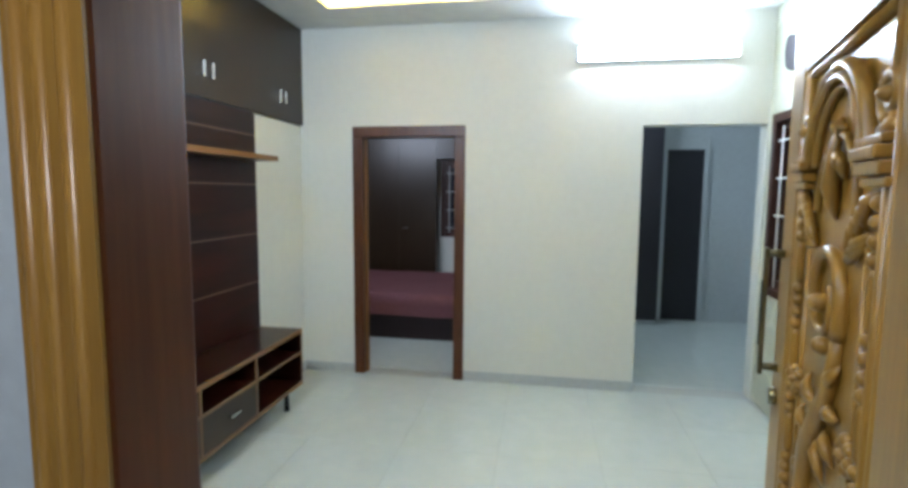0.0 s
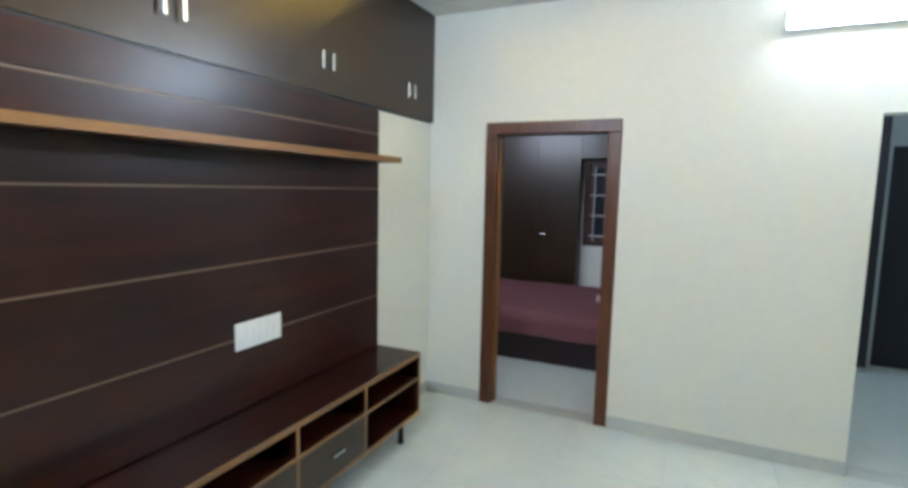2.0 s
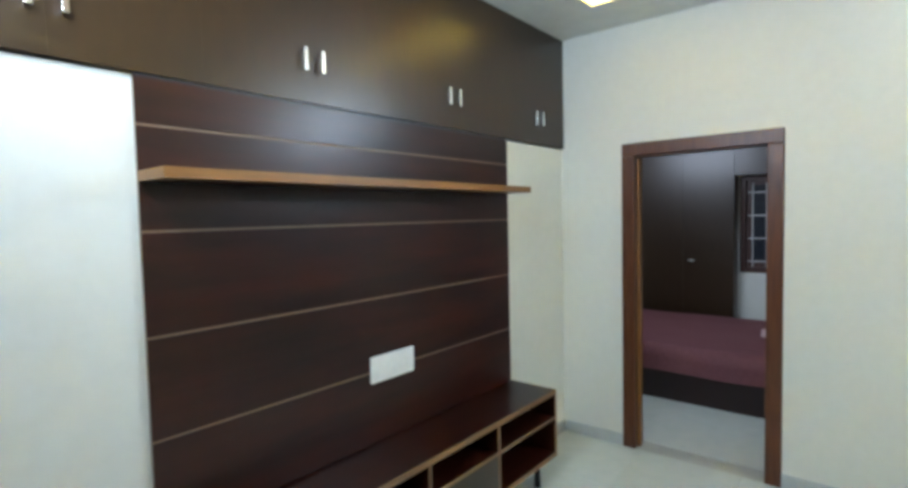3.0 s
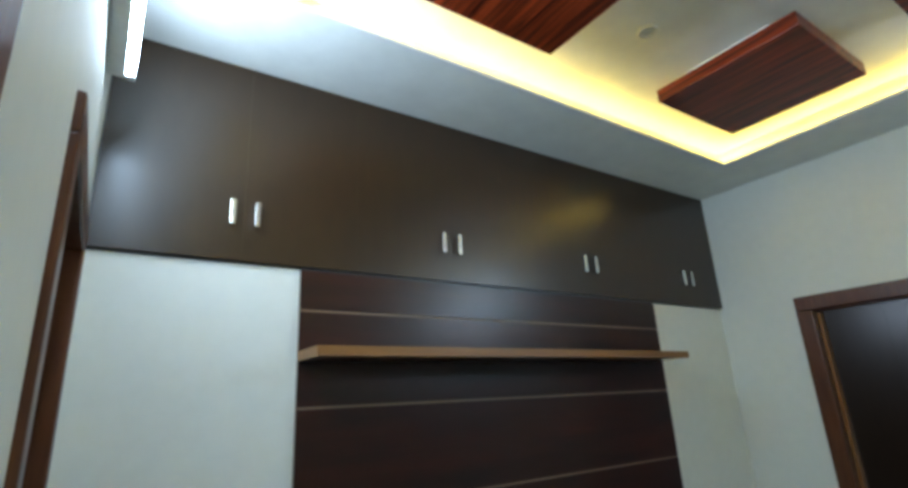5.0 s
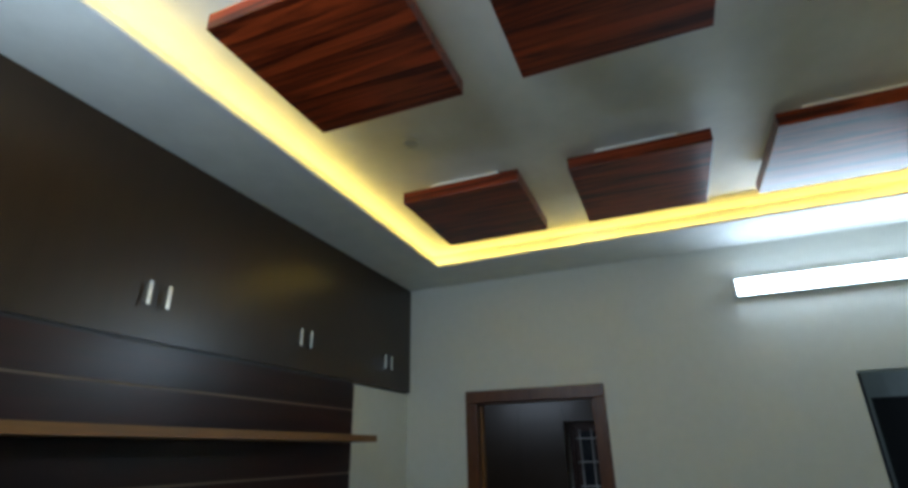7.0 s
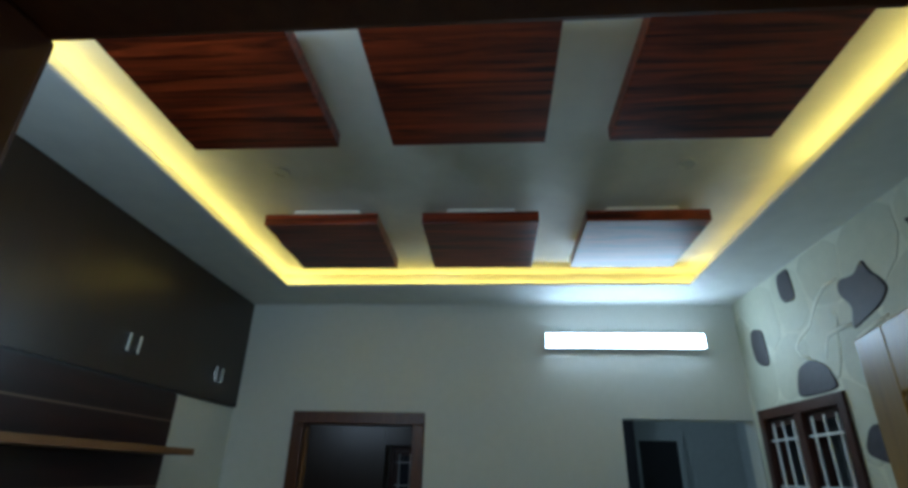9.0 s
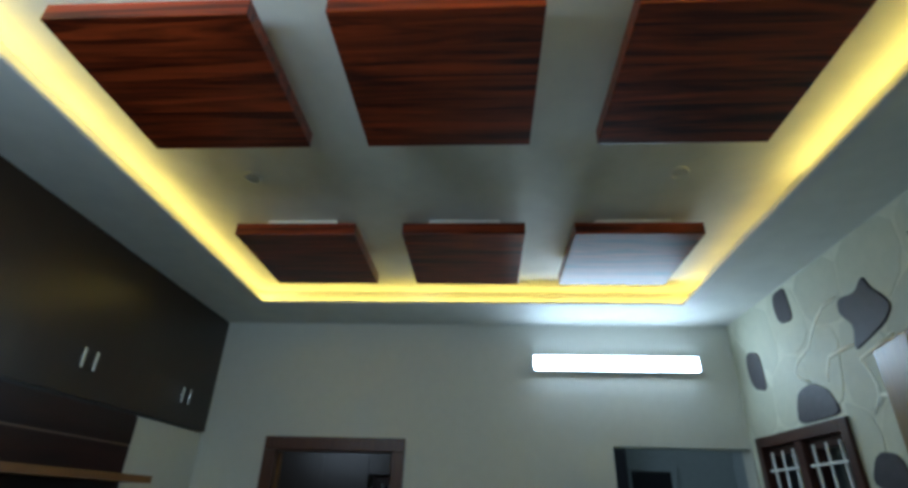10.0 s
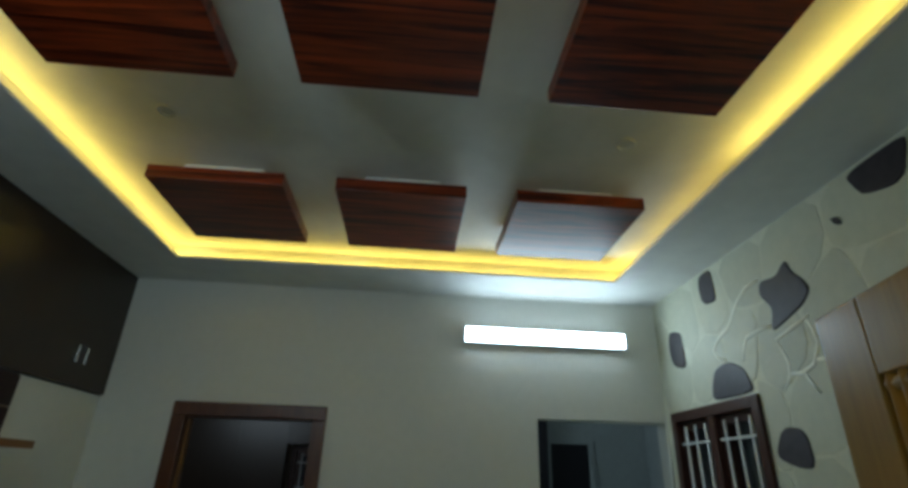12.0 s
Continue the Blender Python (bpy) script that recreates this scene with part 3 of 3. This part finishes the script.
for x0, x1, mid in ((XW + 0.002, -2.63, -3.067), (-2.63, -1.73, -2.185), (-1.73, -0.83, -1.28), (-0.83, -0.002, -0.38)):
    loft_cabinet(x0, x1, mid)

# ---- TV wall panel, floating shelf, stand
PX0, PX1 = -2.853, -0.756
panel = thing("tv_wall_panel", (PX0 + PX1) / 2, 0.02, 0, label="dark walnut laminate TV wall panel with pale grooves", category="wall panel")
c = (PX0 + PX1) / 2
part("backing", boxes((PX0 - c + 0.002, PX1 - c - 0.002, -0.0195, -0.001, 0.58, 2.0945)), M_INLAY, panel, "tan backing seen in the grooves")
zs = [0.575, 0.915, 1.259, 1.605, 1.947, 2.0995]
# dark strip in place of the shadow between panel top and loft
part("top_gap", boxes((PX0 - c + 0.002, PX1 - c - 0.002, -0.012, -0.001, 2.0955, 2.1115)), M_DARK, panel, "dark strip painted as the shadow gap under the loft")
for z0, z1 in zip(zs, zs[1:]):
    part("plank", boxes((PX0 - c, PX1 - c, -0.022, -0.0198, z0 + 0.0045, z1 - 0.0045)), M_WENGE, panel)
shelf = thing("wall_shelf", -1.829, -0.0025, 1.766, label="long floating shelf with pale oak front edge", category="shelf")
part("board", boxes((-1.022, 1.022, -0.195, -0.0005, 0, 0.032), bevel=0.001), M_WENGE, shelf)
part("front_edge", boxes((-1.024, 1.024, -0.2, -0.1955, -0.001, 0.033), bevel=0.0008), M_EDGE, shelf, "oak edge band")
part("end_edge", boxes((1.0225, 1.025, -0.195, -0.001, -0.001, 0.033)), M_EDGE, shelf, "oak edge band")
part("end_edge", boxes((-1.025, -1.0225, -0.195, -0.001, -0.001, 0.033)), M_EDGE, shelf, "oak edge band")

SX0, SX1, SY = -2.87, -0.722, -0.305
stand = thing("tv_stand", 0, 0, 0, label="low dark walnut TV stand with niches and drawers", category="TV stand")
part("top", boxes((SX0, SX1, SY, 0.016, 0.542, 0.57), bevel=0.001), M_WENGE, stand)
part("top_edge", boxes((SX0, SX1, SY - 0.003, SY - 0.0003, 0.541, 0.571)), M_STRIP, stand, "oak edge band")
part("bottom", boxes((SX0, SX1, SY, 0.016, 0.16, 0.185)), M_WENGE, stand)
part("bottom_edge", boxes((SX0, SX1, SY - 0.003, SY - 0.0003, 0.159, 0.186)), M_STRIP, stand, "oak edge band")
part("back", boxes((SX0 + 0.02, SX1 - 0.02, 0.004, 0.0155, 0.186, 0.541)), M_WENGE, stand)
divs = [SX0 + 0.009, -2.40, -1.86, -1.33, SX1 - 0.009]
for x in divs:
    part("side", boxes((x - 0.009, x + 0.009, SY, 0.0035, 0.1855, 0.5415)), M_WENGE, stand)
    part("side_edge", boxes((x - 0.009, x + 0.009, SY - 0.003, SY - 0.0003, 0.187, 0.5405)), M_STRIP, stand, "oak edge band")
for i, (a, b) in enumerate(zip(divs, divs[1:])):
    part("niche_shelf", boxes((a + 0.0095, b - 0.0095, SY, 0.0035, 0.392, 0.408)), M_WENGE, stand)
    part("shelf_edge", boxes((a + 0.0095, b - 0.0095, SY - 0.003, SY - 0.0003, 0.391, 0.409)), M_STRIP, stand, "oak edge band")
    if i < 3:
        d = part("drawer", boxes((a + 0.011, b - 0.011, SY - 0.003, SY + 0.015, 0.19, 0.389), bevel=0.001), M_LOFT, stand, "brown drawer front")
        m = (a + b) / 2
        part("handle", boxes((m - 0.045, m + 0.045, SY - 0.03, SY - 0.022, 0.30, 0.311), (m - 0.04, m - 0.03, SY - 0.0225, SY - 0.0035, 0.301, 0.31), (m + 0.03, m + 0.04, SY - 0.0225, SY - 0.0035, 0.301, 0.31), bevel=0.001), M_CHROME, d, "small steel handle")
for x in (SX0 + 0.14, -1.86, SX1 - 0.13):
    for y in (SY + 0.06, -0.05):
        bm = bmesh.new()
        sweep(bm, [(x, 0.0, 0), (x, 0.02, 0), (x, 0.13, 0), (x, 0.16, 0)], [0.022, 0.02, 0.016, 0.026], 10, 1.0, lambda a, b, h, y=y: (a, y + h, b))
        part("foot", bm, M_BLACKM, stand, "short black foot", True)

sw = thing("switch_plate", -1.784, -0.0025, 0.864, label="white plastic socket and switch plate on the panel", category="switch plate")
part("plate", boxes((-0.14, 0.14, -0.012, 0, 0, 0.124), bevel=0.003), M_PLASTIC, sw)
for k in range(6):
    part("switch", boxes((-0.1245 + 0.0415 * k, -0.0835 + 0.0415 * k, -0.0145, -0.0122, 0.024, 0.1), bevel=0.0008), M_PLASTIC, sw)

# ---- skirting
sk = M_SHADE
structure("baseboard_east", boxes((-0.012, -0.0005, BN + 0.001, 0.019, 0, 0.08), (-0.012, -0.0005, PN, BS - 0.001, 0, 0.08)), sk, "grey tile skirting", "skirting")
structure("baseboard_north", boxes((SX1 + 0.002, -0.0125, 0.008, 0.0195, 0, 0.08), (XW + 0.001, SX0 - 0.002, 0.008, 0.0195, 0, 0.08)), sk, "grey tile skirting", "skirting")


# ---- windows
def window(name, x0, x1, z0, z1, label):
    """In the plane y = 0, seen from +y: a frame, a mullion, two sashes, glass and a barred grille behind."""
    th = thing(name, label=label, category="window", kind="structure")
    w = 0.06
    fr = part("window_frame", boxes((x0, x0 + w, -0.11, 0.02, z0, z1), (x1 - w, x1, -0.11, 0.02, z0, z1), (x0 + w, x1 - w, -0.11, 0.02, z1 - w, z1), (x0 + w, x1 - w, -0.11, 0.02, z0, z0 + w), ((x0 + x1) / 2 - 0.035, (x0 + x1) / 2 + 0.035, -0.11, 0.015, z0 + w, z1 - w), bevel=0.004), M_WINWOOD, th)
    for a, b in ((x0 + w, (x0 + x1) / 2 - 0.035), ((x0 + x1) / 2 + 0.035, x1 - w)):
        part("sash", boxes((a + 0.002, a + 0.05, -0.06, -0.02, z0 + w, z1 - w), (b - 0.05, b - 0.002, -0.06, -0.02, z0 + w, z1 - w), (a + 0.05, b - 0.05, -0.06, -0.02, z1 - w - 0.05, z1 - w), (a + 0.05, b - 0.05, -0.06, -0.02, z0 + w, z0 + w + 0.05), bevel=0.003), M_WINWOOD, th)
        p = part("pane", boxes((a + 0.05, b - 0.05, -0.075, -0.071, z0 + w + 0.05, z1 - w - 0.05)), M_GLASS, th)
        p.visible_shadow = False
        n = 3
        for k in range(n):
            x = a + 0.065 + (b - a - 0.13) * k / (n - 1)
            bm = bmesh.new()
            sweep(bm, [(x, z0 + w, 0), (x, z1 - w - 0.03, 0)], 0.007, 6, 1.0, lambda q, r, h: (q, h - 0.008, r))
            part("bar", bm, M_GRILLE, th, smooth=True)
        z = z1 - w - 0.13
        while z > z0 + 0.1:
            part("cross_bar", boxes((a + 0.02, b - 0.02, -0.006, 0.004, z - 0.006, z + 0.006)), M_GRILLE, th)
            z -= 0.26
    return th


window_1 = window("window_1", WX0 + 0.001, WX1 - 0.001, WZ0 + 0.001, WZ1 - 0.001, "red-brown timber window with white bars, dark outside")
window_1.matrix_basis = pose(0, YS, 0)
window_2 = window("window_2", -0.497, 0.497, 0.921, 2.019, "dark timber bedroom window with white bars")
window_2.matrix_basis = pose(3.2, -1.0515, 0, 0, 0, 90)

# ---- bedroom
ward = thing("wardrobe", 3.0, 0.569, 0, label="tall dark brown laminate wardrobe, closed", category="wardrobe")
part("body", boxes((0.019, 0.199, -1.1, 1.09, 0.001, 2.6)), M_LOFT, ward)
for k in range(4):
    d = part("door", boxes((0, 0.0185, -1.099 + 0.547 * k, -1.1002 + 0.547 * (k + 1), 0.08, 2.598), bevel=0.001), M_LOFT, ward)
part("handle", boxes((-0.022, -0.016, -0.69, -0.61, 1.045, 1.06), (-0.0165, -0.0005, -0.685, -0.675, 1.047, 1.058), (-0.0165, -0.0005, -0.625, -0.615, 1.047, 1.058), bevel=0.001), M_CHROME, ward, "small steel handle")
over = thing("overhead_cupboard", 3.0, -1.05, 2.02, label="dark brown laminate overhead cupboard above the bedroom window, closed", category="cupboard")
part("body", boxes((0.019, 0.199, -0.52, 0.52, 0.0, 0.58)), M_LOFT, over)
for k in range(2):
    part("door", boxes((0, 0.0185, -0.519 + 0.5195 * k, -0.002 + 0.5195 * k, 0.001, 0.578), bevel=0.001), M_LOFT, over)
bed = thing("bed", 1.83, -0.6, 0, label="bed with a plum cotton bedspread", category="bed")
# near-black down to the floor, so the box also paints the under-bed shadow
part("base", boxes((-0.74, 0.76, -1.1, 1.1, 0.0, 0.3), bevel=0.008), M_BEDBOX, bed, "dark wooden bed box that takes in the shadow under the bed")
part("mattress", boxes((-0.78, 0.78, -1.13, 1.13, 0.3, 0.485), bevel=0.03), M_SHEET, bed)
bm = bmesh.new()
bmesh.ops.create_grid(bm, x_segments=30, y_segments=40, size=1)
for v in bm.verts:
    a, b = v.co.x, v.co.y
    ea, eb = max(0, abs(a) - 0.86) / 0.14, max(0, abs(b) - 0.9) / 0.1
    drop = max(ea, eb)
    n = noise.noise((a * 3, b * 4, 0.3))
    v.co = (math.copysign(min(abs(a) / 0.86, 1) * 0.80, a) + 0.012 * n * drop, math.copysign(min(abs(b) / 0.9, 1) * 1.15, b) + 0.012 * n * drop, 0.497 + 0.008 * n - 0.235 * drop)
part("bedspread", bm, M_SHEET, bed, "plum cotton bedspread with soft folds", True)
pil = thing("pillow", 1.70, -1.25, 0.505, 8, label="small pale pink pillow lying on the bed", category="pillow")
bm = bmesh.new()
bmesh.ops.create_grid(bm, x_segments=12, y_segments=12, size=1)
low = [(v.co.x, v.co.y) for v in bm.verts]
for v in bm.verts:
    a, b = v.co.x, v.co.y
    v.co = (a * 0.17, b * 0.24, 0.05 + 0.05 * (1 - a ** 4) * (1 - b ** 4))
res = bmesh.ops.duplicate(bm, geom=bm.faces[:])
for v in (g for g in res["geom"] if isinstance(g, bmesh.types.BMVert)):
    v.co.z = 0.1 - v.co.z
bmesh.ops.remove_doubles(bm, verts=bm.verts, dist=0.001)
part("cover", bm, M_PILLOW, pil, smooth=True)

# ---- passage beyond the plain opening
# made-up dark block: stands in for a stretch of wall in shade
shade_block = thing("cupboard", 2.25, -2.88, 0, label="tall dark cupboard shape added for the shaded passage wall", category="cupboard")
part("body", boxes((0.02, 0.345, -0.5, 0.5, 0.001, 2.5)), M_SHADE, shade_block)
for k in range(2):
    part("door", boxes((0, 0.019, -0.498 + 0.5 * k, -0.002 + 0.5 * k, 0.05, 2.498), bevel=0.001), M_DARK, shade_block)
door = thing("door_1", 2.598, -3.70, 0, label="dark closed door at the end of the passage", category="door", kind="structure")
part("door_leaf", boxes((-0.03, -0.001, -0.21, 0.21, 0.005, 2.1), bevel=0.002), M_DARK, door)
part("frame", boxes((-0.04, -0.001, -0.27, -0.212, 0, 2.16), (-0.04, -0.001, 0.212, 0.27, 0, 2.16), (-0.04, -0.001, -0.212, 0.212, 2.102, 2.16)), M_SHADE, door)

# ---- stone cladding of the south wall: pale crazy paving and a few dark stones
def clip(poly, nx, nz, d):
    """The part of a polygon in which nx * x + nz * z <= d."""
    out = []
    for (x0, z0), (x1, z1) in zip(poly, poly[1:] + poly[:1]):
        f0, f1 = nx * x0 + nz * z0 - d, nx * x1 + nz * z1 - d
        if f0 <= 0:
            out.append((x0, z0))
        if (f0 < 0) != (f1 < 0):
            t = f0 / (f0 - f1)
            out.append((x0 + t * (x1 - x0), z0 + t * (z1 - z0)))
    return out


rng = random.Random(7)
sites = []
for i in range(10):
    for j in range(8):
        sites.append((-0.18 - 0.36 * i - 0.18 * (j % 2) + rng.uniform(-0.12, 0.12), 0.18 + 0.36 * j + rng.uniform(-0.11, 0.11)))
for p in sites:
    poly = [(XW + 0.005, 0.0), (-0.005, 0.0), (-0.005, HC - 0.005), (XW + 0.005, HC - 0.005)]
    for q in sites:
        if q != p:
            nx, nz = q[0] - p[0], q[1] - p[1]
            ln = math.hypot(nx, nz)
            if ln < 1.2:
                nx, nz = nx / ln, nz / ln
                poly = clip(poly, nx, nz, nx * (p[0] + q[0]) / 2 + nz * (p[1] + q[1]) / 2 - 0.006)
    if len(poly) > 2 and WX0 < p[0] < WX1 and WZ0 < p[1] < WZ1:
        gaps = ((WX1 - p[0], (-1, 0, -WX1)), (p[0] - WX0, (1, 0, WX0)), (WZ1 - p[1], (0, -1, -WZ1)), (p[1] - WZ0, (0, 1, WZ0)))
        poly = clip(poly, *min(gaps)[1])
    else:
        for nx, nz, d, cond in ((-1, 0, -WX1, p[0] >= WX1), (1, 0, WX0, p[0] <= WX0), (0, -1, -WZ1, p[1] >= WZ1), (0, 1, WZ0, p[1] <= WZ0)):
            if cond and len(poly) > 2:
                xs, zz = [a for a, b in poly], [b for a, b in poly]
                if min(xs) < WX1 and max(xs) > WX0 and min(zz) < WZ1 and max(zz) > WZ0:
                    poly = clip(poly, nx, nz, d)
                    break
    if len(poly) < 3:
        continue
    c = (sum(a for a, b in poly) / len(poly), sum(b for a, b in poly) / len(poly))
    soft = []
    for k, (a, b) in enumerate(poly):
        a1, b1 = poly[(k + 1) % len(poly)]
        for f in (0.2, 0.5, 0.8):
            w = 1 - 0.04 * abs(f - 0.5) + 0.03 * rng.uniform(-1, 1)
            soft.append((c[0] + (a + (a1 - a) * f - c[0]) * w, c[1] + (b + (b1 - b) * f - c[1]) * w))
    bm = prism(bmesh.new(), soft, 0.0012 + rng.uniform(0, 0.0012), lambda a, b, h: (a, YS + h, b), 0.008)
    part("stone", bm, M_STONE, wall_south)
for pts in (
    [(-0.66, 2.875), (-0.79, 2.875), (-0.80, 2.77), (-0.80, 2.67), (-0.66, 2.69), (-0.64, 2.79)],
    [(-0.20, 2.65), (-0.35, 2.61), (-0.36, 2.50), (-0.36, 2.37), (-0.20, 2.41), (-0.17, 2.54)],
    [(-1.39, 2.69), (-1.42, 2.61), (-1.47, 2.56), (-1.50, 2.50), (-1.44, 2.45), (-1.31, 2.41), (-1.19, 2.38), (-1.24, 2.49), (-1.16, 2.58), (-1.18, 2.65), (-1.31, 2.63)],
    [(-0.66, 2.31), (-0.80, 2.33), (-0.93, 2.27), (-0.97, 2.19), (-0.97, 2.14), (-0.59, 2.14), (-0.61, 2.23)],
    [(-1.12, 1.965), (-1.27, 1.94), (-1.28, 1.78), (-1.17, 1.785), (-1.03, 1.835)],
    [(-1.82, 2.875), (-2.08, 2.88), (-2.12, 2.86), (-2.05, 2.71), (-1.88, 2.75), (-1.85, 2.80)],
    [(-1.70, 2.74), (-1.74, 2.73), (-1.755, 2.69), (-1.72, 2.70)],
):
    for _ in range(2):                         # wear the corners round
        pts = [(a + (c - a) * f, b + (d - b) * f) for (a, b), (c, d) in zip(pts, pts[1:] + pts[:1]) for f in (0.2, 0.8)]
    bm = prism(bmesh.new(), pts, 0.007, lambda a, b, h: (a, YS + 0.001 + h, b), 0.06)
    part("dark_stone", bm, M_SLATE, wall_south, "dark purple-brown stone")

# ---- raised pale pointing round a few of the stones
for pts in (
    [(-1.18, 2.66), (-1.07, 2.655), (-0.98, 2.61), (-0.92, 2.56), (-0.86, 2.50), (-0.74, 2.46), (-0.68, 2.41), (-0.72, 2.36), (-0.80, 2.33)],
    [(-1.22, 2.415), (-1.11, 2.42), (-1.00, 2.41), (-0.96, 2.36), (-0.94, 2.30)],
    [(-1.45, 2.395), (-1.33, 2.37), (-1.21, 2.345), (-1.24, 2.28), (-1.26, 2.22), (-1.25, 2.17), (-1.19, 2.11)],
    [(-1.25, 2.18), (-1.33, 2.165), (-1.41, 2.19), (-1.46, 2.27), (-1.45, 2.34), (-1.42, 2.40)],
    [(-1.43, 2.205), (-1.50, 2.20), (-1.58, 2.20), (-1.67, 2.23)],
    [(-1.34, 2.165), (-1.37, 2.12), (-1.41, 2.07)],
):
    bm = bmesh.new()
    sweep(bm, [(a, b, 0.0) for a, b in pts], [0.006] + [0.010] * (len(pts) - 2) + [0.005], 6, 0.12, lambda a, b, h: (a, YS + 0.0026 + h, b))
    part("joint_ridge", bm, M_POINT, wall_south, "raised pale mortar joint", True)

# ---- floor tiles
bm = boxes((-0.299, 0.299, -0.299, 0.299, -0.0035, 0.0))
tile = bpy.data.meshes.new("floor_tile")
bmesh.ops.recalc_face_normals(bm, faces=bm.faces)
bm.to_mesh(tile)
bm.free()
tile.materials.append(M_TILE)
for i in range(6):
    for j in range(6):
        share("floor_tile", tile, floor, -0.30 - 0.6 * i, -0.28 - 0.6 * j)
